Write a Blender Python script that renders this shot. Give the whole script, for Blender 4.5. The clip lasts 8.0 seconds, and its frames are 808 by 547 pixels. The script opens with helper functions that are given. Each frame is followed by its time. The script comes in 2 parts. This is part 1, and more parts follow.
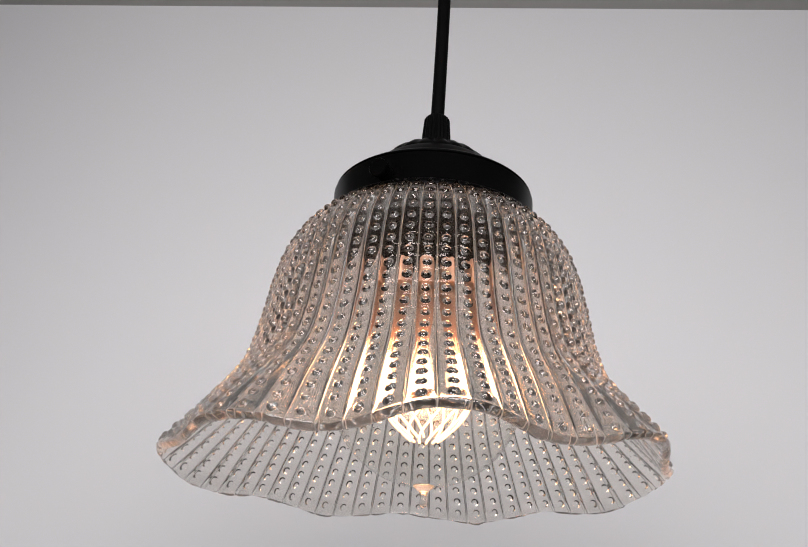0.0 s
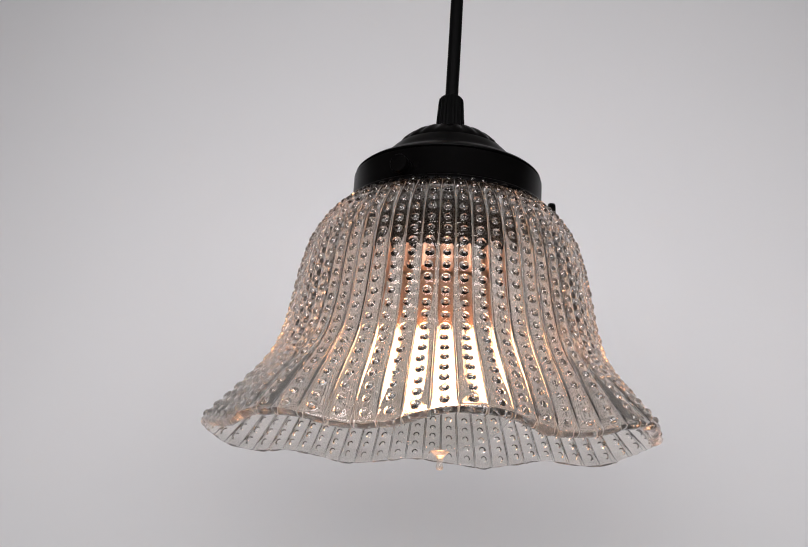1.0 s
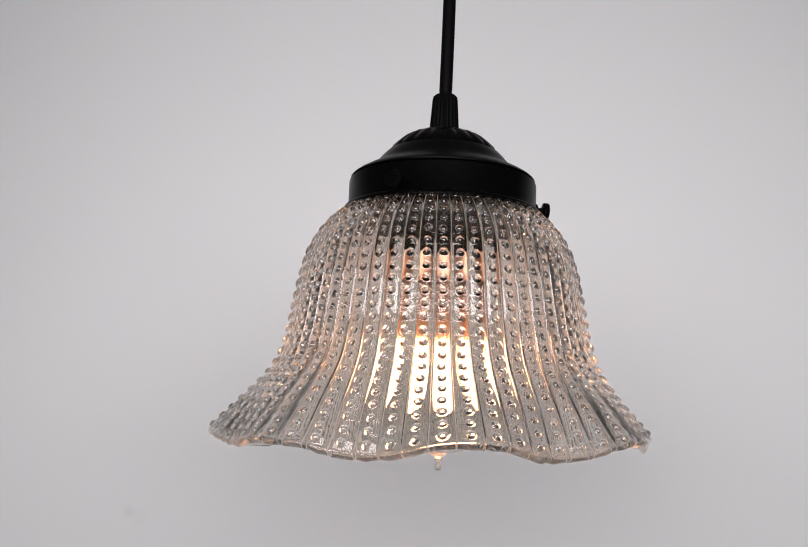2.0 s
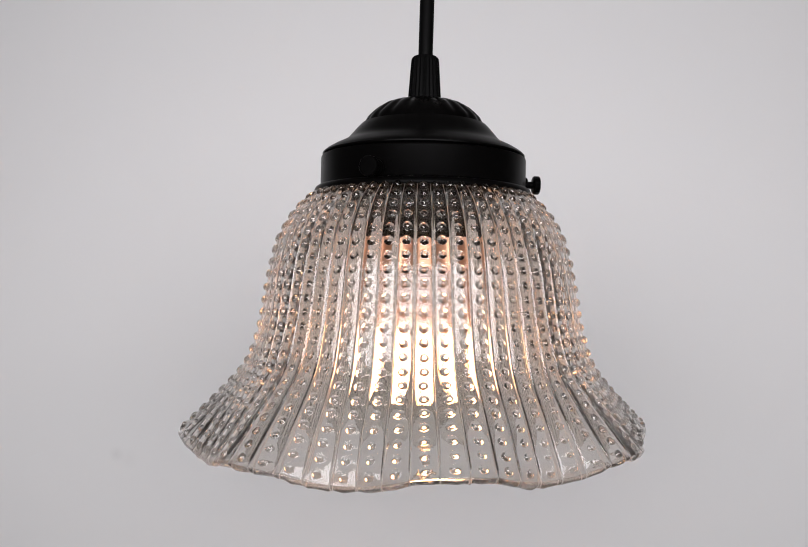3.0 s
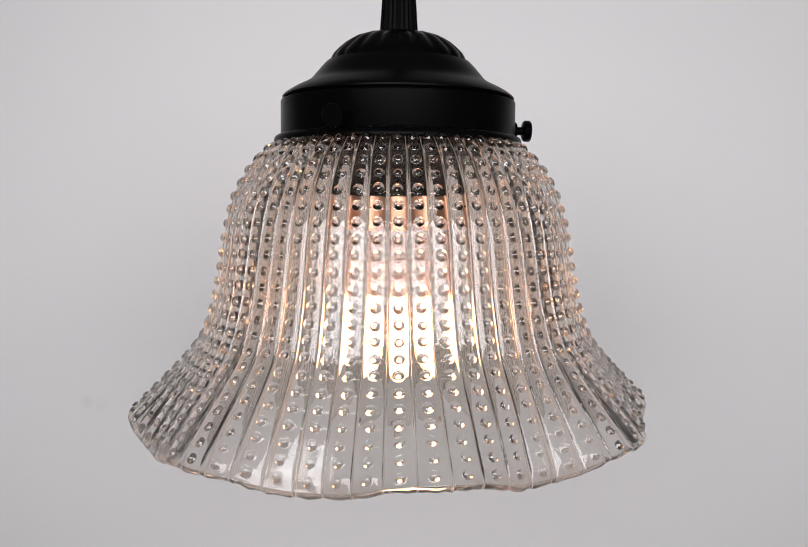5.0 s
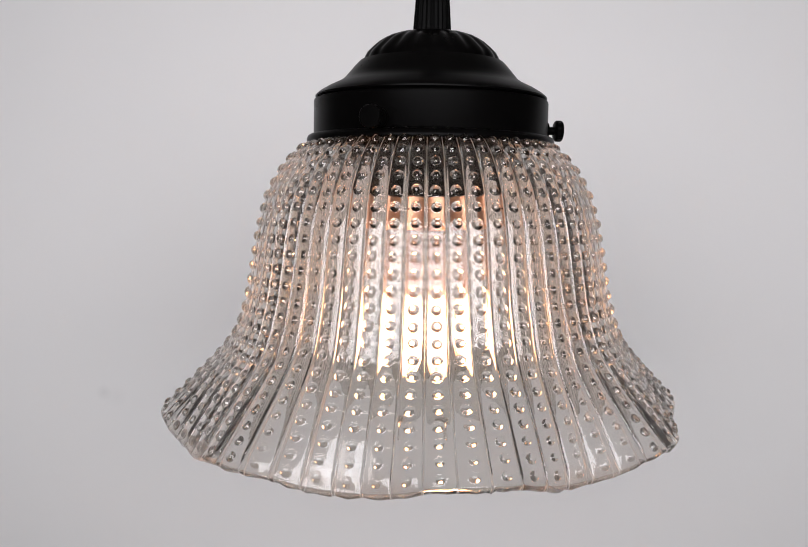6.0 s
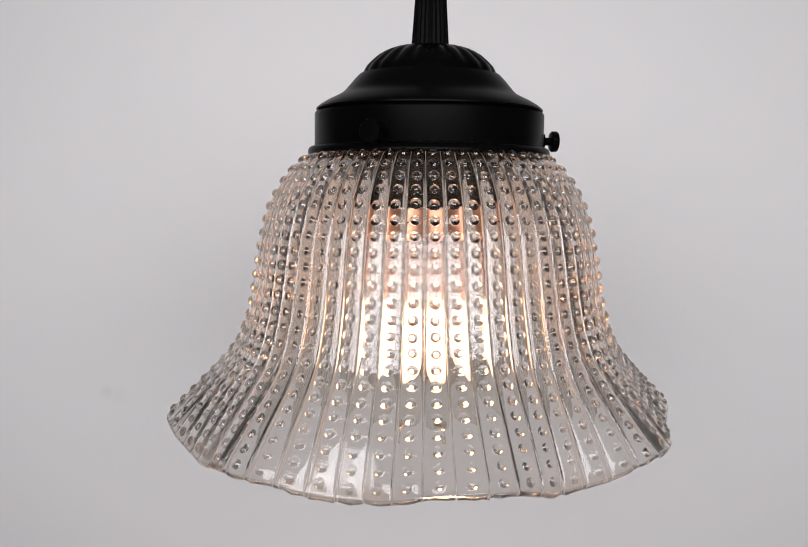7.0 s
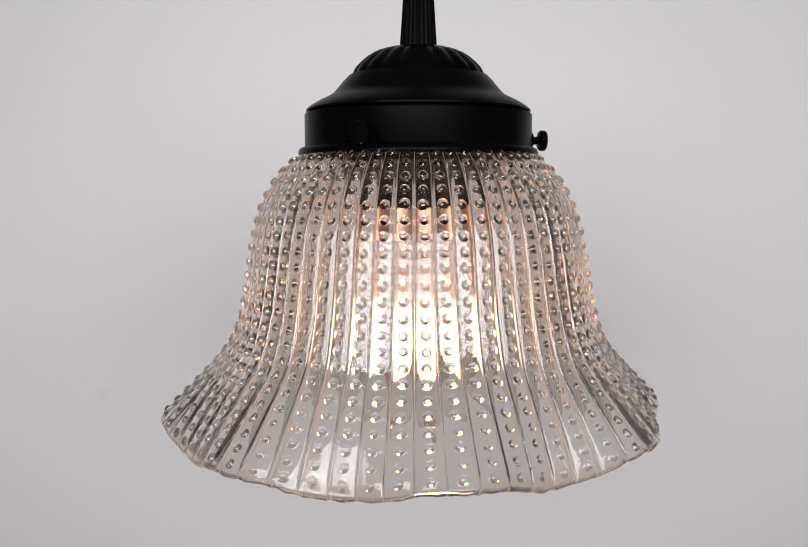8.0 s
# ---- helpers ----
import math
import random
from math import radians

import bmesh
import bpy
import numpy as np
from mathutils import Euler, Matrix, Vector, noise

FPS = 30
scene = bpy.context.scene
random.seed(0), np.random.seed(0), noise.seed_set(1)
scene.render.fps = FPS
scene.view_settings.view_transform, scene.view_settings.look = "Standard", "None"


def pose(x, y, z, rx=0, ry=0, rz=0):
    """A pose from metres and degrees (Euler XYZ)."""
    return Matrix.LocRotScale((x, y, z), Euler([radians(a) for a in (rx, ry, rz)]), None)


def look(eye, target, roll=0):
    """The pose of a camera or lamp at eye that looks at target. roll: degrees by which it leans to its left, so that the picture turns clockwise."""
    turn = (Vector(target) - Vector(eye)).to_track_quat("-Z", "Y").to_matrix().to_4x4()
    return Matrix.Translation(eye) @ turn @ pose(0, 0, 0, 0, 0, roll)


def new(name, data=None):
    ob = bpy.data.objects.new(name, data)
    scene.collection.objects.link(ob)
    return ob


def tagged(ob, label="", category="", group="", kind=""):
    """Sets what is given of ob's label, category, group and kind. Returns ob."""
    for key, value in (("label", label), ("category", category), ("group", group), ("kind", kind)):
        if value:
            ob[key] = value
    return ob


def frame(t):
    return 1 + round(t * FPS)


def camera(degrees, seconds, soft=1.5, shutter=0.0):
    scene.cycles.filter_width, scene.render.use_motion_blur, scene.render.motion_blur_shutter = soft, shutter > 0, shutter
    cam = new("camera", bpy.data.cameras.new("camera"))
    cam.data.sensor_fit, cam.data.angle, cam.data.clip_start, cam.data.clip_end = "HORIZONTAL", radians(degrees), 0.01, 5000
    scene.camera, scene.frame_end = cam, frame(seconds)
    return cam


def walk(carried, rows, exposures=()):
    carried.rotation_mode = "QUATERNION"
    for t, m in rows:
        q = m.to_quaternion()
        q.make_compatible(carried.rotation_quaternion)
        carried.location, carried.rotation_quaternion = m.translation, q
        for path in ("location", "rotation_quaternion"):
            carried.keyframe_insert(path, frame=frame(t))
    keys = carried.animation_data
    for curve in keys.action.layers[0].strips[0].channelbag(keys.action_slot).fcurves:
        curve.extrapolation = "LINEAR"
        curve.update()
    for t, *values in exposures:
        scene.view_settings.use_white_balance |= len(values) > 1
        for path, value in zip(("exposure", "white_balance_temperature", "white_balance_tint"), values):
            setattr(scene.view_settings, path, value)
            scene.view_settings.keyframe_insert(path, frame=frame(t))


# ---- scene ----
cam = camera(54.19, 8.0, soft=1.1)
LAMP = 1.92      # height of the metal collar's lower edge over the floor
# t, x, y, height over the collar, yaw, pitch, roll
ROWS = [
    (0.0, 0.0155, -0.3186, -0.1549, 3.31, 22.98, -3.43),
    (0.5, 0.0147, -0.3426, -0.1291, 3.31, 19.16, -3.41),
    (1.0, 0.0069, -0.3576, -0.1255, 3.16, 14.96, -3.31),
    (1.5, 0.0030, -0.3715, -0.1131, 3.13, 11.32, -2.77),
    (1.7, 0.0048, -0.3729, -0.1025, 3.05, 10.29, -2.61),
    (2.8, 0.0027, -0.3591, -0.0402, 2.45, 1.95, -1.28),
    (3.0, 0.0060, -0.3486, -0.0380, 2.21, 0.53, -1.13),
    (3.5, 0.0088, -0.3360, -0.0299, 1.50, -2.07, -0.76),
    (4.0, 0.0113, -0.3321, -0.0243, 1.11, -3.61, -0.45),
    (4.2, 0.0144, -0.3274, -0.0213, 0.86, -4.10, -0.41),
    (5.5, 0.0025, -0.3055, -0.0222, 1.31, -5.66, -0.73),
    (6.0, -0.0018, -0.3108, -0.0182, 1.47, -6.04, -0.93),
    (6.5, -0.0039, -0.3153, -0.0131, 1.60, -6.30, -0.95),
    (7.0, -0.0019, -0.3172, -0.0114, 1.38, -6.55, -0.73),
    (7.5, -0.0013, -0.3184, -0.0114, 1.23, -6.67, -0.37),
    (8.0, 0.0000, -0.3198, -0.0113, 0.99, -6.55, -0.12),
]
walk(cam, [(t, pose(x, y, LAMP + z, 90 + pitch, roll, yaw)) for t, x, y, z, yaw, pitch, roll in ROWS])

# ---- world and large lights ----
WALL_Y, BACK_Y, SIDE_X, CEIL_Z = 0.40, -2.2, 0.90, LAMP + 0.485
EAST_X = 0.58
WIN = (-0.62, 0.44, 0.95, 2.1)    # window opening: x0, x1, z0, z1

world = bpy.data.worlds.new("sky")
scene.world = world
world.use_nodes = True
wn = world.node_tree
sky = wn.nodes.new("ShaderNodeTexSky")
sky.sky_type, sky.sun_disc = "NISHITA", False
sky.sun_elevation, sky.sun_rotation = radians(40), radians(20)
wn.links.new(sky.outputs[0], wn.nodes["Background"].inputs[0])
wn.nodes["Background"].inputs[1].default_value = 0.08

# weak warm fill light, added at an unseen window
day = bpy.data.lights.new("window_fill", "AREA")
day.shape, day.size, day.size_y, day.energy = "RECTANGLE", 1.1, 1.05, 1.9
day.color = (1.0, 0.91, 0.84)
new("window_fill", day).matrix_world = look((-0.09, BACK_Y - 0.10, 1.52), (0, 0.4, 1.7))

PANEL = look((0.0, -0.70, LAMP + 0.12), (0.0, WALL_Y, LAMP - 0.16))     # wide softbox that faces the wall, unseen and added to light it
panel = bpy.data.lights.new("added_softbox_glow", "AREA")
panel.shape, panel.size, panel.size_y, panel.energy = "RECTANGLE", 1.00, 0.34, 5.95
panel.color, panel.spread = (0.975, 0.955, 0.995), radians(132)
new("added_softbox_glow", panel).matrix_world = PANEL @ pose(0, 0, -0.012)

glow = bpy.data.lights.new("bulb_glow", "POINT")
glow.energy, glow.color, glow.shadow_soft_size = 0.20, (1.0, 0.50, 0.25), 0.0175
new("bulb_glow", glow).matrix_world = pose(0, 0, LAMP - 0.0765)


# ---- materials ----
COLUMNS, TURN_COLUMN = 62, radians(2.3)     # flutes round the glass shade, and how far they are turned


def material(name):
    m = bpy.data.materials.new(name)
    m.use_nodes = True
    nt = m.node_tree
    return m, nt, nt.nodes["Principled BSDF"]


def noise_node(nt, scale, detail=4.0, rough=0.6):
    co = nt.nodes.new("ShaderNodeTexCoord")
    n = nt.nodes.new("ShaderNodeTexNoise")
    n.inputs["Scale"].default_value, n.inputs["Detail"].default_value, n.inputs["Roughness"].default_value = scale, detail, rough
    nt.links.new(co.outputs["Object"], n.inputs["Vector"])
    return n


def ramp(nt, fac, stops):
    r = nt.nodes.new("ShaderNodeValToRGB")
    while len(r.color_ramp.elements) < len(stops):
        r.color_ramp.elements.new(0.5)
    for e, (p, c) in zip(r.color_ramp.elements, stops):
        e.position, e.color = p, (*c, 1)
    nt.links.new(fac, r.inputs[0])
    return r


def bump(nt, bsdf, fac, strength, distance):
    b = nt.nodes.new("ShaderNodeBump")
    b.inputs["Strength"].default_value, b.inputs["Distance"].default_value = strength, distance
    nt.links.new(fac, b.inputs["Height"])
    nt.links.new(b.outputs[0], bsdf.inputs["Normal"])


def painted(name, low, high, rough, grain=0.0006):
    m, nt, b = material(name)
    big = noise_node(nt, 1.7, 3)
    nt.links.new(ramp(nt, big.outputs[0], [(0.3, low), (0.7, high)]).outputs[0], b.inputs["Base Color"])
    b.inputs["Roughness"].default_value = rough
    bump(nt, b, noise_node(nt, 260, 5).outputs[0], 0.12, grain)
    return m


def wood(name, low, high):
    m, nt, b = material(name)
    n = noise_node(nt, 6, 6)
    co = nt.nodes.new("ShaderNodeMapping")
    tc = nt.nodes.new("ShaderNodeTexCoord")
    co.inputs["Scale"].default_value = (1, 14, 1)
    nt.links.new(tc.outputs["Object"], co.inputs[0])
    nt.links.new(co.outputs[0], n.inputs["Vector"])
    nt.links.new(ramp(nt, n.outputs[0], [(0.3, low), (0.7, high)]).outputs[0], b.inputs["Base Color"])
    b.inputs["Roughness"].default_value = 0.45
    return m


def black_metal(name, base, rough):
    m, nt, b = material(name)
    n = noise_node(nt, 55, 5)
    nt.links.new(ramp(nt, n.outputs[0], [(0.35, tuple(c * 0.8 for c in base)), (0.7, tuple(c * 1.25 for c in base))]).outputs[0], b.inputs["Base Color"])
    rr = ramp(nt, noise_node(nt, 25, 4).outputs[0], [(0.3, (rough - 0.05,) * 3), (0.7, (rough + 0.08,) * 3)])
    nt.links.new(rr.outputs[0], b.inputs["Roughness"])
    b.inputs["Specular IOR Level"].default_value = 0.03
    bump(nt, b, noise_node(nt, 1500, 3).outputs[0], 0.1, 0.0001)
    return m


def clear_glass(name):
    m, nt, b = material(name)
    b.inputs["Base Color"].default_value = (0.87, 0.84, 0.805, 1)
    b.inputs["Transmission Weight"].default_value = 1.0
    b.inputs["IOR"].default_value = 1.5
    b.inputs["Roughness"].default_value = 0.0
    # a faint translucent mix, added so bulb light gives the glass a milky glow
    haze, mix = nt.nodes.new("ShaderNodeBsdfTranslucent"), nt.nodes.new("ShaderNodeMixShader")
    haze.inputs[0].default_value = (0.9, 0.9, 0.88, 1)
    veil = ramp(nt, noise_node(nt, 60, 5).outputs[0], [(0.35, (0.004,) * 3), (0.7, (0.018,) * 3)])
    # more of it at the rim, in place of bulb light piped to the edge
    tc, sep, rim_glow, add = (nt.nodes.new("ShaderNode" + k) for k in ("TexCoord", "SeparateXYZ", "MapRange", "Math"))
    nt.links.new(tc.outputs["Object"], sep.inputs[0])
    nt.links.new(sep.outputs["Z"], rim_glow.inputs["Value"])
    rim_glow.inputs["From Min"].default_value, rim_glow.inputs["From Max"].default_value = -0.1035, -0.1075
    rim_glow.inputs["To Min"].default_value, rim_glow.inputs["To Max"].default_value = 0.0, 0.11
    # translucent line at each flute joint, put in for glints of refracted light
    turn, reach, seam, more = (nt.nodes.new("ShaderNode" + k) for k in ("Math", "Math", "MapRange", "Math"))
    turn.operation, reach.operation, more.operation = "ARCTAN2", "PINGPONG", "ADD"
    nt.links.new(sep.outputs["X"], turn.inputs[0])
    flip = nt.nodes.new("ShaderNodeMath")
    flip.operation = "MULTIPLY"
    flip.inputs[1].default_value = -1.0
    nt.links.new(sep.outputs["Y"], flip.inputs[0])
    nt.links.new(flip.outputs[0], turn.inputs[1])
    shift = nt.nodes.new("ShaderNodeMath")
    shift.operation = "SUBTRACT"
    shift.inputs[1].default_value = TURN_COLUMN
    nt.links.new(turn.outputs[0], shift.inputs[0])
    nt.links.new(shift.outputs[0], reach.inputs[0])
    reach.inputs[1].default_value = math.pi / COLUMNS
    nt.links.new(reach.outputs[0], seam.inputs["Value"])
    seam.inputs["From Min"].default_value, seam.inputs["From Max"].default_value = 0.925 * math.pi / COLUMNS, 0.985 * math.pi / COLUMNS
    seam.inputs["To Min"].default_value, seam.inputs["To Max"].default_value = 0.0, 0.55
    nt.links.new(rim_glow.outputs[0], more.inputs[0])
    nt.links.new(seam.outputs[0], more.inputs[1])
    add.operation = "ADD"
    nt.links.new(veil.outputs[0], add.inputs[0])
    nt.links.new(more.outputs[0], add.inputs[1])
    nt.links.new(add.outputs[0], mix.inputs[0])
    nt.links.new(b.outputs[0], mix.inputs[1])
    nt.links.new(haze.outputs[0], mix.inputs[2])
    nt.links.new(mix.outputs[0], nt.nodes["Material Output"].inputs[0])
    bump(nt, b, noise_node(nt, 170, 4).outputs[0], 0.10, 0.0004)
    return m


def thin_glass(name):
    m, nt, b = material(name)
    nt.nodes.remove(b)
    t, g, mix, fr = (nt.nodes.new("ShaderNode" + k) for k in ("BsdfTransparent", "BsdfGlossy", "MixShader", "LayerWeight"))
    fr.inputs["Blend"].default_value = 0.5
    steep, add = nt.nodes.new("ShaderNodeMath"), nt.nodes.new("ShaderNodeMath")
    steep.operation, add.operation = "POWER", "MULTIPLY_ADD"
    steep.inputs[1].default_value, add.inputs[1].default_value, add.inputs[2].default_value = 4.0, 0.6, 0.024
    t.inputs[0].default_value = (0.96, 0.955, 0.94, 1)
    g.inputs["Roughness"].default_value = 0.02
    nt.links.new(fr.outputs["Facing"], steep.inputs[0])
    nt.links.new(steep.outputs[0], add.inputs[0])
    nt.links.new(add.outputs[0], mix.inputs[0])
    nt.links.new(t.outputs[0], mix.inputs[1])
    nt.links.new(g.outputs[0], mix.inputs[2])
    nt.links.new(mix.outputs[0], nt.nodes["Material Output"].inputs[0])
    return m


def glowing(name, colour, strength):
    m, nt, b = material(name)
    b.inputs["Base Color"].default_value = (*colour, 1)
    b.inputs["Emission Color"].default_value = (*colour, 1)
    b.inputs["Emission Strength"].default_value = strength
    return m


WALL = painted("matt_white_wall_paint", (0.79, 0.79, 0.79), (0.82, 0.815, 0.81), 0.75)


def smudge(m, spot, size, strength):
    """A faint grey scuff on a painted surface, at a spot of the room."""
    nt = m.node_tree
    b = nt.nodes["Principled BSDF"]
    old = b.inputs["Base Color"].links[0].from_socket
    tc, far, fade, mix = (nt.nodes.new("ShaderNode" + k) for k in ("TexCoord", "VectorMath", "MapRange", "MixRGB"))
    far.operation = "DISTANCE"
    far.inputs[1].default_value = spot
    nt.links.new(tc.outputs["Object"], far.inputs[0])
    nt.links.new(far.outputs["Value"], fade.inputs["Value"])
    fade.inputs["From Min"].default_value, fade.inputs["From Max"].default_value = 0.0, size
    fade.inputs["To Min"].default_value, fade.inputs["To Max"].default_value = strength, 0.0
    nt.links.new(fade.outputs[0], mix.inputs[0])
    nt.links.new(old, mix.inputs[1])
    mix.inputs[2].default_value = (0.3, 0.3, 0.3, 1)
    nt.links.new(mix.outputs[0], b.inputs["Base Color"])


smudge(WALL, (-0.296, WALL_Y, LAMP - 0.21), 0.008, 0.13)
smudge(WALL, (-0.284, WALL_Y, LAMP - 0.214), 0.011, 0.05)
# dark tone of the added unseen walls, for dark streaks in the glass
DIM_WALL = painted("unseen_dark_wall", (0.06, 0.054, 0.051), (0.078, 0.07, 0.066), 0.7)
CEILING = painted("matt_grey_ceiling_paint", (0.40, 0.39, 0.375), (0.45, 0.44, 0.42), 0.85)
FLOOR = wood("oak_floor_boards", (0.16, 0.1, 0.06), (0.3, 0.2, 0.12))
SATIN = painted("white_gloss_frame_paint", (0.76, 0.76, 0.75), (0.82, 0.82, 0.81), 0.35, 0.0002)
BLACK = black_metal("satin_black_metal", (0.0012, 0.0011, 0.0011), 0.3)
RUBBER = black_metal("black_rubber", (0.0018, 0.0018, 0.0018), 0.45)
SOCKET = black_metal("black_phenolic", (0.008, 0.007, 0.007), 0.45)
GLASS = clear_glass("pressed_clear_glass")
BULB_GLASS = thin_glass("thin_bulb_glass")
PANE = thin_glass("window_glass")
FILAMENT = glowing("hot_filament", (1.0, 0.56, 0.27), 3.6)
STEM = painted("milky_glass", (0.38, 0.22, 0.155), (0.45, 0.27, 0.19), 0.4, 0.0001)
BRASS, _nt, _b = material("warm_brass")
_b.inputs["Base Color"].default_value = (0.62, 0.38, 0.27, 1)
_b.inputs["Metallic"].default_value, _b.inputs["Roughness"].default_value = 1.0, 0.4
bump(_nt, _b, noise_node(_nt, 400, 3).outputs[0], 0.15, 0.0002)


# ---- builders ----
def link(name, verts, faces, mat, parent=None, smooth=True, label=""):
    me = bpy.data.meshes.new(name)
    me.from_pydata(verts, [], faces)
    me.materials.append(mat)
    if smooth:
        me.polygons.foreach_set("use_smooth", [True] * len(me.polygons))
    me.update()
    ob = new(name, me)
    if parent:
        ob.parent = parent
    return tagged(ob, label)


def part(name, bm, mat, parent=None, label="", smooth=False):
    me = bpy.data.meshes.new(name)
    bm.normal_update()
    bm.to_mesh(me)
    bm.free()
    me.materials.append(mat)
    if smooth:
        me.polygons.foreach_set("use_smooth", [True] * len(me.polygons))
    ob = new(name, me)
    if parent:
        ob.parent = parent
    return tagged(ob, label)


def block(bm, x0, x1, y0, y1, z0, z1):
    m = Matrix.LocRotScale(((x0 + x1) / 2, (y0 + y1) / 2, (z0 + z1) / 2), None, (x1 - x0, y1 - y0, z1 - z0))
    bmesh.ops.create_cube(bm, size=1, matrix=m)


def box(name, x0, x1, y0, y1, z0, z1, mat, parent=None, bevel=0.0, label=""):
    bm = bmesh.new()
    block(bm, x0, x1, y0, y1, z0, z1)
    if bevel:
        bmesh.ops.bevel(bm, geom=bm.edges[:], offset=bevel, segments=2, affect="EDGES", profile=0.6)
    return part(name, bm, mat, parent, label)


def lathe(name, outline, mat, parent, steps=96, wave=None, label="", closed=False):
    """Turns an outline of (r, z) round the z axis. wave(angle, r, z) gives a change of radius."""
    verts, faces, n = [], [], len(outline)
    for i in range(steps):
        a = 2 * math.pi * i / steps
        for r, z in outline:
            q = r + (wave(a, r, z) if wave else 0.0)
            verts.append((q * math.sin(a), -q * math.cos(a), z))
    last = n if closed else n - 1
    for i in range(steps):
        k = (i + 1) % steps
        for j in range(last):
            l = (j + 1) % n
            faces.append((i * n + j, k * n + j, k * n + l, i * n + l))
    ob = link(name, verts, faces, mat, parent, label=label)
    bm = bmesh.new()
    bm.from_mesh(ob.data)
    bmesh.ops.remove_doubles(bm, verts=bm.verts, dist=1e-7)
    bmesh.ops.recalc_face_normals(bm, faces=bm.faces)
    for e in bm.edges:
        e.smooth = len(e.link_faces) < 2 or e.calc_face_angle(0) < radians(38)
    bm.to_mesh(ob.data)
    bm.free()
    return ob


def tube(name, pts, radius, mat, parent, sides=8, label=""):
    """A round wire along a list of points."""
    verts, faces = [], []
    pts = [Vector(p) for p in pts]
    side = None
    for i, p in enumerate(pts):
        d = (pts[min(i + 1, len(pts) - 1)] - pts[max(i - 1, 0)]).normalized()
        side = (side - side.dot(d) * d).normalized() if side else d.orthogonal().normalized()
        up = d.cross(side)
        for k in range(sides):
            a = 2 * math.pi * k / sides
            verts.append(p + radius * (math.cos(a) * side + math.sin(a) * up))
    for i in range(len(pts) - 1):
        for k in range(sides):
            l = (k + 1) % sides
            faces.append((i * sides + k, i * sides + l, (i + 1) * sides + l, (i + 1) * sides + k))
    faces.append(tuple(range(sides))[::-1])
    faces.append(tuple((len(pts) - 1) * sides + k for k in range(sides)))
    return link(name, verts, faces, mat, parent, label=label)


def smooth_outline(zs, rs, count, blur):
    """Even steps along an outline given by a few heights and radii, with its corners eased. Returns arc, r, z."""
    z = np.linspace(zs[0], zs[-1], 4000)
    r = np.interp(-z, -np.array(zs), rs)
    k = np.exp(-0.5 * (np.arange(-3 * blur, 3 * blur + 1) / blur) ** 2)
    r = np.convolve(np.pad(r, 3 * blur, mode="reflect", reflect_type="odd"), k / k.sum(), mode="valid")
    arc = np.concatenate([[0], np.cumsum(np.hypot(np.diff(z), np.diff(r)))])
    s = np.linspace(0, arc[-1], count)
    return s, np.interp(s, arc, r), np.interp(s, arc, z)


# ---- the room ----
T = 0.12
tagged(box("wall_north", -SIDE_X - T, EAST_X + T, WALL_Y, WALL_Y + T, -0.1, CEIL_Z, WALL), "plain matt white painted wall behind the lamp", "wall", kind="structure")
# side walls stand out of view, set close to darken the glass's edges
tagged(box("wall_east", EAST_X, EAST_X + T, BACK_Y, WALL_Y, -0.1, CEIL_Z, DIM_WALL), "unseen dark side wall, added to darken what the glass refracts", "wall", kind="structure")
tagged(box("wall_west", -SIDE_X - T, -SIDE_X, BACK_Y, WALL_Y, -0.1, CEIL_Z, DIM_WALL), "unseen dark side wall, added to darken what the glass refracts", "wall", kind="structure")
tagged(box("floor", -SIDE_X, EAST_X, BACK_Y, WALL_Y, -0.1, 0.0, FLOOR), "plain brown oak floor of the room", "floor", kind="structure")
tagged(box("ceiling", -SIDE_X - T, EAST_X + T, BACK_Y - T, WALL_Y + T, CEIL_Z, CEIL_Z + T, CEILING), "flat matt warm grey painted ceiling", "ceiling", kind="structure")


def wall_with_window():
    bm = bmesh.new()
    x0, x1, z0, z1 = WIN
    y0, y1 = BACK_Y - T, BACK_Y
    block(bm, -SIDE_X - T, x0, y0, y1, -0.1, CEIL_Z)
    block(bm, x1, EAST_X + T, y0, y1, -0.1, CEIL_Z)
    block(bm, x0, x1, y0, y1, -0.1, z0)
    block(bm, x0, x1, y0, y1, z1, CEIL_Z)
    tagged(part("wall_south", bm, DIM_WALL), "unseen dark wall with a window opening, added to close the room", "wall", kind="structure")
    # this window is out of view, added as the fill light's opening
    win = tagged(new("added_window"), "added unseen window with a white frame, for the fill light", "window", kind="structure")
    yc = BACK_Y - 0.05
    for a, b, c, d in ((x0, x0 + 0.06, z0, z1), (x1 - 0.06, x1, z0, z1), (x0 + 0.06, x1 - 0.06, z0, z0 + 0.06), (x0 + 0.06, x1 - 0.06, z1 - 0.06, z1), (-0.12, -0.06, z0 + 0.06, z1 - 0.06)):
        box("window_frame", a, b, yc - 0.03, yc + 0.03, c, d, SATIN, win, 0.004)
    for a, b in ((x0 + 0.06, -0.12), (-0.06, x1 - 0.06)):
        box("pane", a, b, yc - 0.003, yc + 0.003, z0 + 0.06, z1 - 0.06, PANE, win).visible_shadow = False
    box("window_sill", x0 - 0.04, x1 + 0.04, BACK_Y, BACK_Y + 0.1, z0 - 0.03, z0 - 0.002, SATIN, win, 0.005)


wall_with_window()


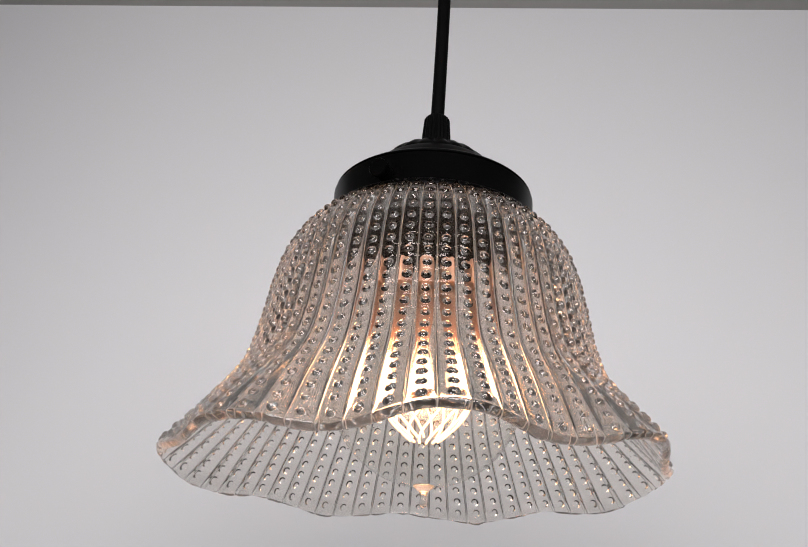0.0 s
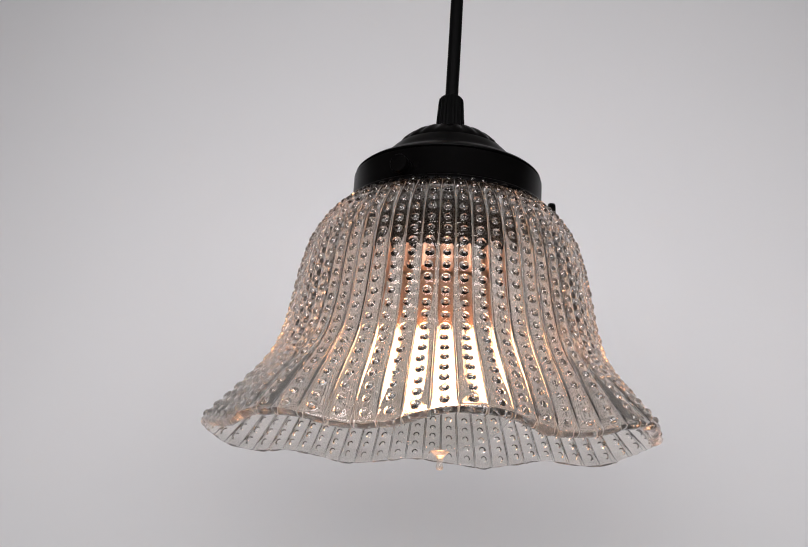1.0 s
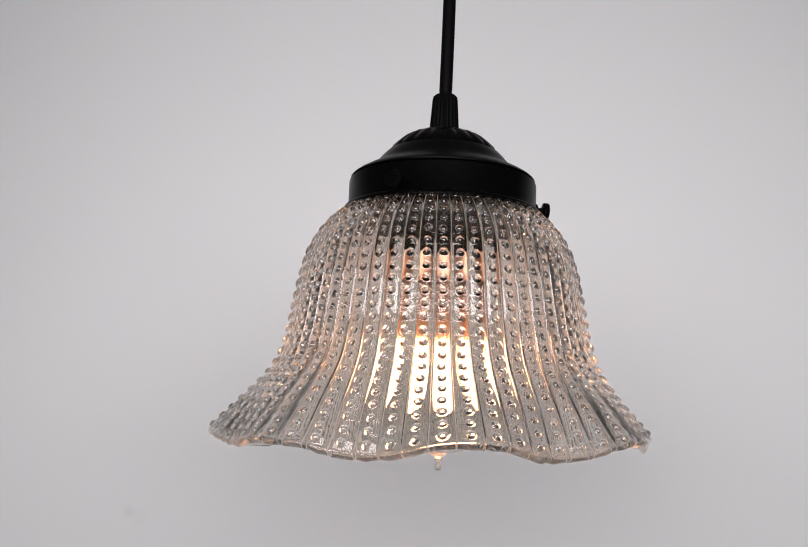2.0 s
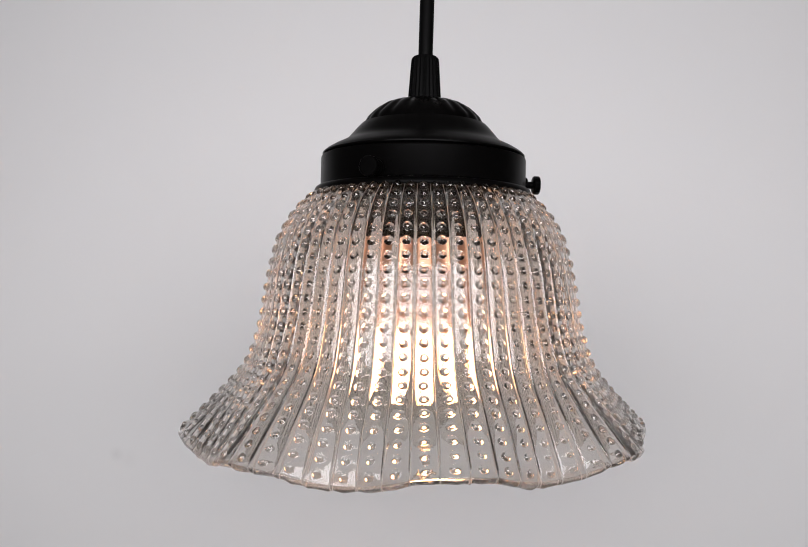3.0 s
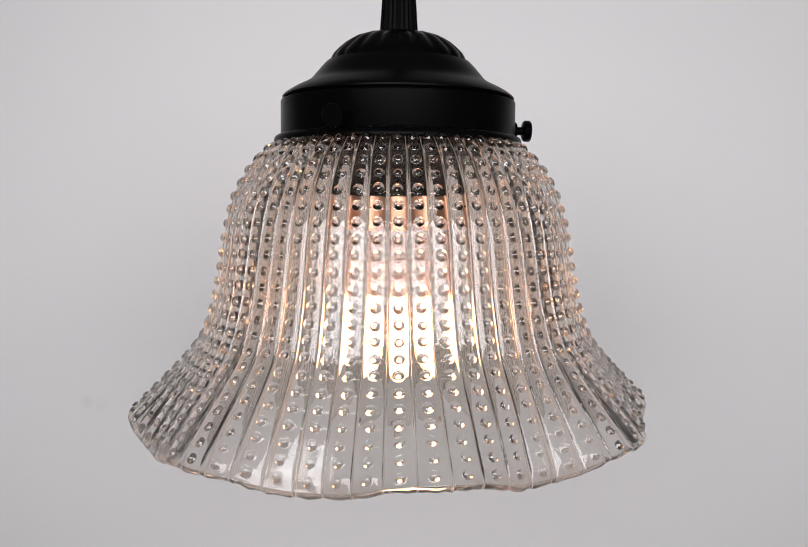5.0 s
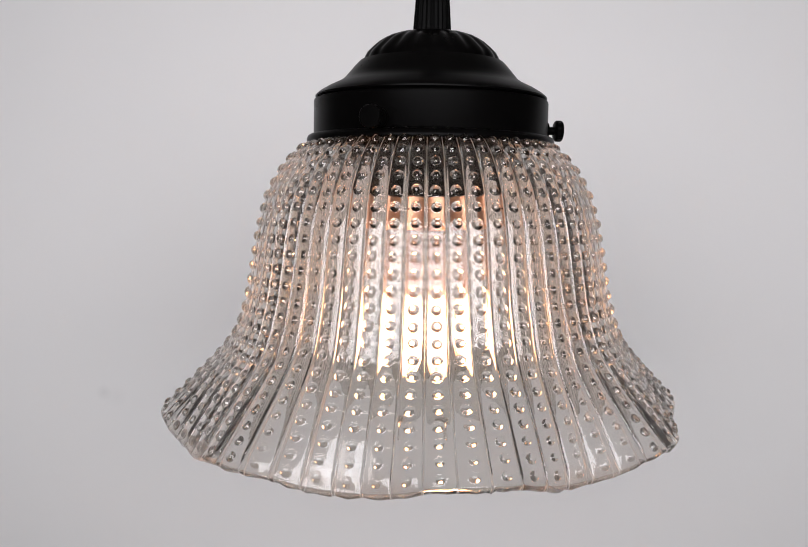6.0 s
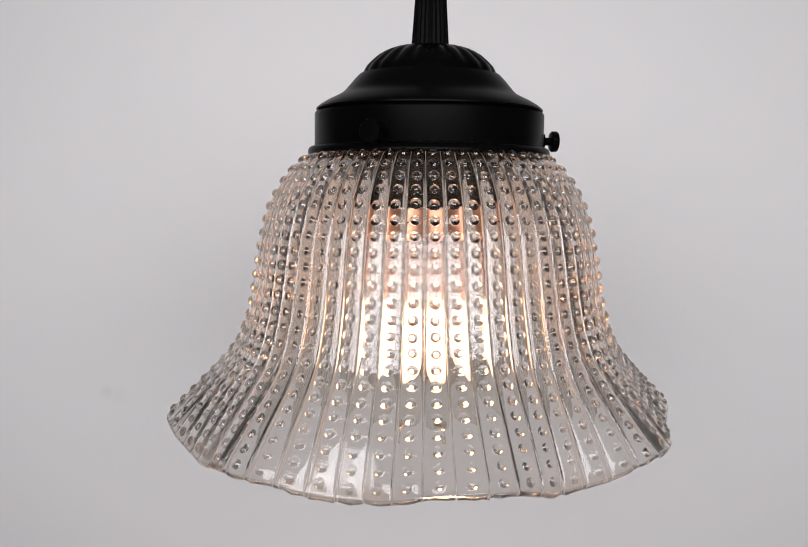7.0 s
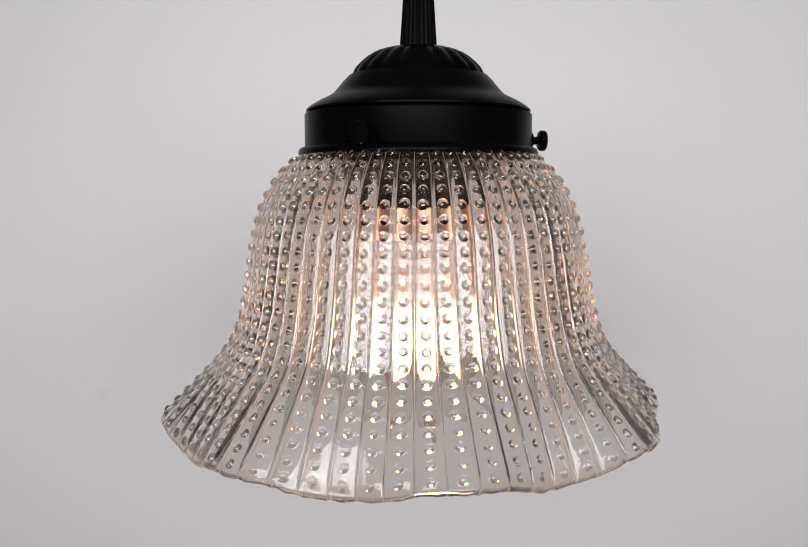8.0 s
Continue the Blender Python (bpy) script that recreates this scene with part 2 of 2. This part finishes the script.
# unseen housing, diffuser and hanger made up around the softbox lamp
def added_softbox():
    ob = tagged(new("added_softbox"), "added unseen softbox, wide and black, switched on, hung from the ceiling", "studio light")
    ob.matrix_world = PANEL
    box("housing", -0.52, 0.52, -0.19, 0.19, 0.0, 0.035, SOCKET, ob, 0.004)
    box("diffuser", -0.51, 0.51, -0.18, 0.18, -0.008, -0.0005, SATIN, ob, 0.002, "white plastic diffuser")
    up = PANEL.inverted() @ Vector((0.0, PANEL.translation.y - 0.03, CEIL_Z))
    tube("hanger", [(0, 0, 0.03), (0, 0.05, 0.06), up], 0.006, SOCKET, ob, 10)


added_softbox()

# ---- the pendant lamp ----
lamp = tagged(new("pendant_lamp"), "black metal pendant lamp with a clear beaded ruffled glass shade", "pendant lamp")
lamp.matrix_world = pose(0, 0, LAMP)

# cord with a slight sag to one side, and its tapered grip
tube("cord", [(0.0006 * math.sin(i * 0.21), 0.0004 * math.sin(i * 0.13), 0.052 + 0.433 * i / 40) for i in range(41)], 0.0032, RUBBER, lamp, 16, "black round rubber cord")
lathe("strain_relief", [(0.0, 0.0400), (0.0073, 0.0400), (0.0071, 0.0425), (0.0066, 0.0500), (0.0060, 0.0592), (0.0058, 0.0602), (0.0052, 0.0610), (0.0034, 0.0612), (0.0, 0.0612)],
      RUBBER, lamp, 96, lambda a, r, z: 0.00018 * math.cos(24 * a) if 0.005 < r and z < 0.0605 else 0.0, "black ribbed tapered grip")

# fluted dome, stepped cover, collar
dome = [(0.0256, 0.0292), (0.0263, 0.0301), (0.0260, 0.0317), (0.0250, 0.0335), (0.0229, 0.0356), (0.0206, 0.0376), (0.0177, 0.0394), (0.0140, 0.0407), (0.0107, 0.0413), (0.0071, 0.0418), (0.003, 0.0419)]
lathe("fluted_dome", dome, BLACK, lamp, 264,
      lambda a, r, z: -0.0009 * (abs(math.cos(11 * a)) ** 3.0) * min(1.0, max(0.0, (r - 0.008) / 0.008)) * min(1.0, max(0.0, (0.0272 - r) / 0.004) + 0.15), "black dome with radial flutes")
cover = [(0.0250, 0.0296), (0.0266, 0.0303), (0.0276, 0.0303), (0.0284, 0.0295), (0.0298, 0.0280), (0.0311, 0.0264), (0.0323, 0.0250), (0.0334, 0.0237), (0.0350, 0.0225), (0.0372, 0.0214), (0.0395, 0.0203), (0.0412, 0.0193), (0.0427, 0.0184), (0.0437, 0.0176), (0.0443, 0.0170), (0.0443, 0.0165), (0.0434, 0.0160)]
lathe("stepped_cover", cover, BLACK, lamp, 128)
band = [(0.0430, 0.0158), (0.0441, 0.0157), (0.0447, 0.0154), (0.0449, 0.0148), (0.0449, 0.0030), (0.0452, 0.0025), (0.0462, 0.0023), (0.0470, 0.0018), (0.0475, 0.0007), (0.0475, -0.0003), (0.0471, -0.0012),
        (0.0462, -0.0015), (0.0452, -0.0012), (0.0443, 0.0004), (0.0437, 0.0015), (0.0437, 0.0150), (0.0430, 0.0160)]
lathe("collar", band, BLACK, lamp, 128, label="black round collar with a rolled lower lip")


def thumb_screw(angle):
    """A round-headed screw that runs outwards through the collar."""
    shank = [(0.0, 0.0410), (0.0016, 0.0410), (0.0016, 0.0446), (0.0031, 0.0446), (0.0034, 0.0450), (0.0034, 0.0462), (0.0031, 0.0466), (0.0018, 0.0467), (0.0016, 0.0472), (0.0016, 0.0492), (0.0, 0.0492)]
    head = [(0.0, 0.0489), (0.0022, 0.0491), (0.0036, 0.0494), (0.0040, 0.0499), (0.0040, 0.0518), (0.0037, 0.0522), (0.0, 0.0523)]
    ob = lathe("thumb_screw", shank, BLACK, lamp, 40, label="black round-headed thumb screw")
    ob.matrix_local = pose(0, 0, 0.0058) @ pose(0, 0, 0, 90, 0, angle)
    lathe("screw_head", head, BLACK, ob, 48, lambda a, r, z: 0.00012 * math.cos(20 * a) if r > 0.0034 and z > 0.0495 else 0.0)


for angle in (-23, 97, 217):
    thumb_screw(angle)

# lamp holder inside the shade
lathe("lamp_holder", [(0.0, 0.030), (0.0200, 0.030), (0.0205, 0.026), (0.0205, -0.0150), (0.0200, -0.0190), (0.0188, -0.0198), (0.0150, -0.0198), (0.0145, -0.0180), (0.0145, 0.0150), (0.0, 0.0155)], SOCKET, lamp, 64, label="black plastic lamp holder")

# glass shade: 62 beaded flutes, an uneven ruffled rim
PITCH, FIRST, BEAD = 0.00535, 0.00245, 0.00155
HANG = pose(-0.0007, 0, 0, -2.2, -0.6, 0)     # held by three screws, it hangs slightly out of true
OUT_Z = [0.001, -0.003, -0.009, -0.015, -0.020, -0.0255, -0.031, -0.036, -0.0466, -0.0572, -0.0677, -0.073, -0.078, -0.083, -0.0877, -0.0922, -0.0968, -0.1002, -0.1035, -0.1060]
OUT_R = [0.0425, 0.0486, 0.0546, 0.0583, 0.0610, 0.0626, 0.0640, 0.0650, 0.0666, 0.0683, 0.0710, 0.0730, 0.0759, 0.0795, 0.0830, 0.0864, 0.0896, 0.0921, 0.0944, 0.0961]


# the rim's folds, each a little different: waves round the rim, with cosine and sine of radius and of height in mm
FOLDS = {1: (-1.60, -1.21, 1.19, 1.34), 2: (-1.47, -0.19, -1.41, -0.18), 3: (-1.41, 0.15, -0.92, -0.24), 4: (1.93, 0.72, 0.84, 0.27),
         5: (-0.74, -0.33, 0.28, 0.27), 7: (1.24, 1.46, 0.22, 0.18), 8: (0.90, 1.47, 0.93, 1.87), 9: (-0.08, 0.63, -0.15, 0.05)}


def ruffled(a, r, z):
    """Folds the lower part of the bell outwards and inwards, more and more towards the rim."""
    depth = np.clip((-z - 0.060) / 0.046, 0, 1.0) ** 1.9
    out = sum(rc * np.cos(k * a) + rs * np.sin(k * a) for k, (rc, rs, _, _) in FOLDS.items()) * 0.001
    up = sum(zc * np.cos(k * a) + zs * np.sin(k * a) for k, (_, _, zc, zs) in FOLDS.items()) * 0.001
    return r + depth * out, z + depth * up


def glass_shade():
    each, rows, inner_rows, wall = 32, 480, 60, 0.0036
    steps = COLUMNS * each
    s, r, z = smooth_outline(OUT_Z, OUT_R, rows, 60)
    u = (np.arange(steps) % each) / each - 0.5
    a = (np.arange(steps) // each + u + 0.055 * np.sin(2 * math.pi * u)) * 2 * math.pi / COLUMNS + TURN_COLUMN     # closer together at the joints
    A, R = np.meshgrid(a, r)
    _, Z = np.meshgrid(a, z)
    _, S = np.meshgrid(a, s)
    cell = (A - TURN_COLUMN) * COLUMNS / (2 * math.pi)
    off = cell - np.round(cell)                       # -0.5 to 0.5 across a flute
    which = np.round(cell).astype(int) % COLUMNS
    across = off * 2 * math.pi / COLUMNS * R
    row = np.round((S - FIRST) / PITCH)
    rng = np.random.default_rng(4)
    jig = rng.normal(0, 1, (COLUMNS, 32, 3))
    ri = np.clip(row, 0, 31).astype(int)
    du, dv, size = jig[which, ri, 0] * 0.00012, jig[which, ri, 1] * 0.00014, 1 + 0.05 * jig[which, ri, 2]
    along = S - FIRST - row * PITCH + dv
    fit_in = np.minimum(BEAD, 0.38 * 2 * math.pi / COLUMNS * R) * size
    d = np.hypot(across + du, along) / fit_in
    bead = np.where((d < 1) & (FIRST + row * PITCH < s[-1] - 0.0024) & (row >= 0) & (S > 0.0012), 0.74 * fit_in * np.sqrt(np.clip(1 - d * d, 0, 1)), 0)
    low = np.clip((s[-1] - S) / 0.004, 0.2, 1)
    flute = 0.00076 * (1 - (2 * np.abs(off)) ** 2.4) * low
    joint = (0.5 - np.abs(off)) * 2 * math.pi / COLUMNS * R
    flute = flute - 0.00034 * (R / 0.066) ** 1.5 * np.exp(-(joint / 0.00036) ** 2) * low     # pressed line between flutes
    # slope of the outline, to push relief out along its normal
    dr, dz = np.gradient(r), np.gradient(z)
    ln = np.hypot(dr, dz)
    nr, nz = (-dz / ln)[:, None], (dr / ln)[:, None]
    QR, QZ = R + nr * (bead + flute), Z + nz * (bead + flute)
    QR, QZ = ruffled(A, QR, QZ)
    outer = np.stack([QR * np.sin(A), -QR * np.cos(A), QZ], -1)
    # rounded rim, then the plain inside back up to the neck
    inner = []
    chips = np.interp(np.arange(steps), np.arange(0, steps + 7, 7), np.random.default_rng(11).normal(0, 0.00028, steps // 7 + 2)[:len(np.arange(0, steps + 7, 7))])     # small nicks along the edge
    for k in (0.12, 0.32, 0.5, 0.68, 0.88):
        bulge = 0.0008 * math.sin(math.pi * k) ** 0.6
        er = r[-1] - nr[-1, 0] * wall * k + dr[-1] / ln[-1] * bulge
        ez = z[-1] - nz[-1, 0] * wall * k + dz[-1] / ln[-1] * bulge
        wob = -0.00028 * np.abs(np.cos(COLUMNS * (a - TURN_COLUMN) * 0.5)) + 0.0003 * np.sin(23 * a + 1) + chips * math.sin(math.pi * k)
        qr, qz = ruffled(a, er + 0 * a, ez + wob)
        inner.append(np.stack([qr * np.sin(a), -qr * np.cos(a), qz], -1))
    pick = np.linspace(rows - 1, 0, inner_rows).astype(int)
    for i in pick:
        qr, qz = ruffled(a, r[i] - nr[i, 0] * wall + 0 * a, z[i] - nz[i, 0] * wall + 0 * a)
        inner.append(np.stack([qr * np.sin(a), -qr * np.cos(a), qz], -1))
    for nr_, nz_ in ((0.0408, 0.006), (0.0405, 0.0125), (0.0425, 0.0130), (0.0430, 0.0120), (0.0428, 0.006)):
        inner.append(np.stack([nr_ * np.sin(a), -nr_ * np.cos(a), nz_ + 0 * a], -1))
    grid = np.concatenate([outer, np.array(inner)], 0)
    n = grid.shape[0]
    j, i = np.meshgrid(np.arange(n), np.arange(steps), indexing="ij")
    j2, i2 = (j + 1) % n, (i + 1) % steps
    quads = np.stack([j * steps + i, j2 * steps + i, j2 * steps + i2, j * steps + i2], -1).reshape(-1, 4)
    return link("glass_shade", grid.reshape(-1, 3).tolist(), quads.tolist(), GLASS, lamp, label="clear pressed glass bell shade with beaded flutes and ruffled rim")


glass_shade().matrix_local = HANG


def seeds(count):
    """Tiny dark inclusions in the pressed glass."""
    rng = random.Random(7)
    _, r, z = smooth_outline(OUT_Z, OUT_R, 330, 60)
    bm = bmesh.new()
    for _ in range(count):
        i, a = rng.randint(60, 325), rng.uniform(0, 2 * math.pi)
        q, h = ruffled(a, r[i] - 0.0006, z[i])
        bmesh.ops.create_icosphere(bm, subdivisions=1, radius=rng.uniform(0.00022, 0.0004), matrix=Matrix.Translation((q * math.sin(a), -q * math.cos(a), h)))
    ob = part("inclusions", bm, SOCKET, lamp, "tiny dark specks in the glass", True)
    ob.matrix_local = HANG
    tagged(ob, kind="stuff")


seeds(46)

# ---- the bulb ----
bulb = tagged(new("light_bulb"), "lit clear globe bulb with a spiral cage filament", "light bulb")
bulb.matrix_world = pose(0, 0, LAMP, -0.9, -1.15, 0)    # screwed in a little askew
BR, BZ = 0.0395, -0.0715
globe = [(0.0148, -0.0330)]
globe += [(BR * math.sin(radians(d)), BZ + BR * math.cos(radians(d))) for d in range(26, 174, 5)]
globe += [(0.0040, -0.1108)]
lathe("globe", globe, BULB_GLASS, bulb, 72, label="thin clear glass globe")
lathe("screw_base", [(0.0, 0.008), (0.009, 0.008), (0.0132, 0.004)] + [(0.0127 + 0.0007 * math.cos(k * math.pi), 0.003 - 0.0018 * k) for k in range(13)] + [(0.0136, -0.0190), (0.0186, -0.0205), (0.0190, -0.0318), (0.0170, -0.0336), (0.0, -0.0336)],
      BRASS, bulb, 64, label="warm brass screw base")
lathe("tip", [(0.0, -0.1098), (0.0044, -0.1104), (0.0036, -0.1114), (0.0024, -0.1122), (0.0016, -0.1134), (0.0012, -0.1150), (0.0014, -0.1164), (0.0017, -0.1174), (0.0013, -0.1184), (0.0, -0.1188)], GLASS, bulb, 32, label="drawn clear glass tip")
lathe("stem", [(0.0, -0.0338), (0.0150, -0.0345), (0.0165, -0.038), (0.0145, -0.044), (0.0110, -0.052), (0.0070, -0.0585), (0.0, -0.060)], STEM, bulb, 32, label="milky warm glass stem")
STRANDS = 14
for k in range(STRANDS):
    pts = []
    for i in range(25):
        u = i / 24
        a = 2 * math.pi * k / STRANDS + radians(75) * u
        rr = 0.0055 + 0.0150 * math.sin(math.pi * min(1, 0.10 + 0.84 * u)) ** 0.8 - 0.0035 * u
        pts.append((rr * math.sin(a), -rr * math.cos(a), -0.0590 - 0.0335 * u))
    tube("filament", pts, 0.00055, FILAMENT, bulb, 6, "glowing warm white filament strand")
for k in range(4):
    a = math.pi / 4 + math.pi / 2 * k
    tube("support_wire", [(0.003 * math.sin(a), -0.003 * math.cos(a), -0.062), (0.0078 * math.sin(a), -0.0078 * math.cos(a), -0.0590)], 0.0003, BRASS, bulb, 5)
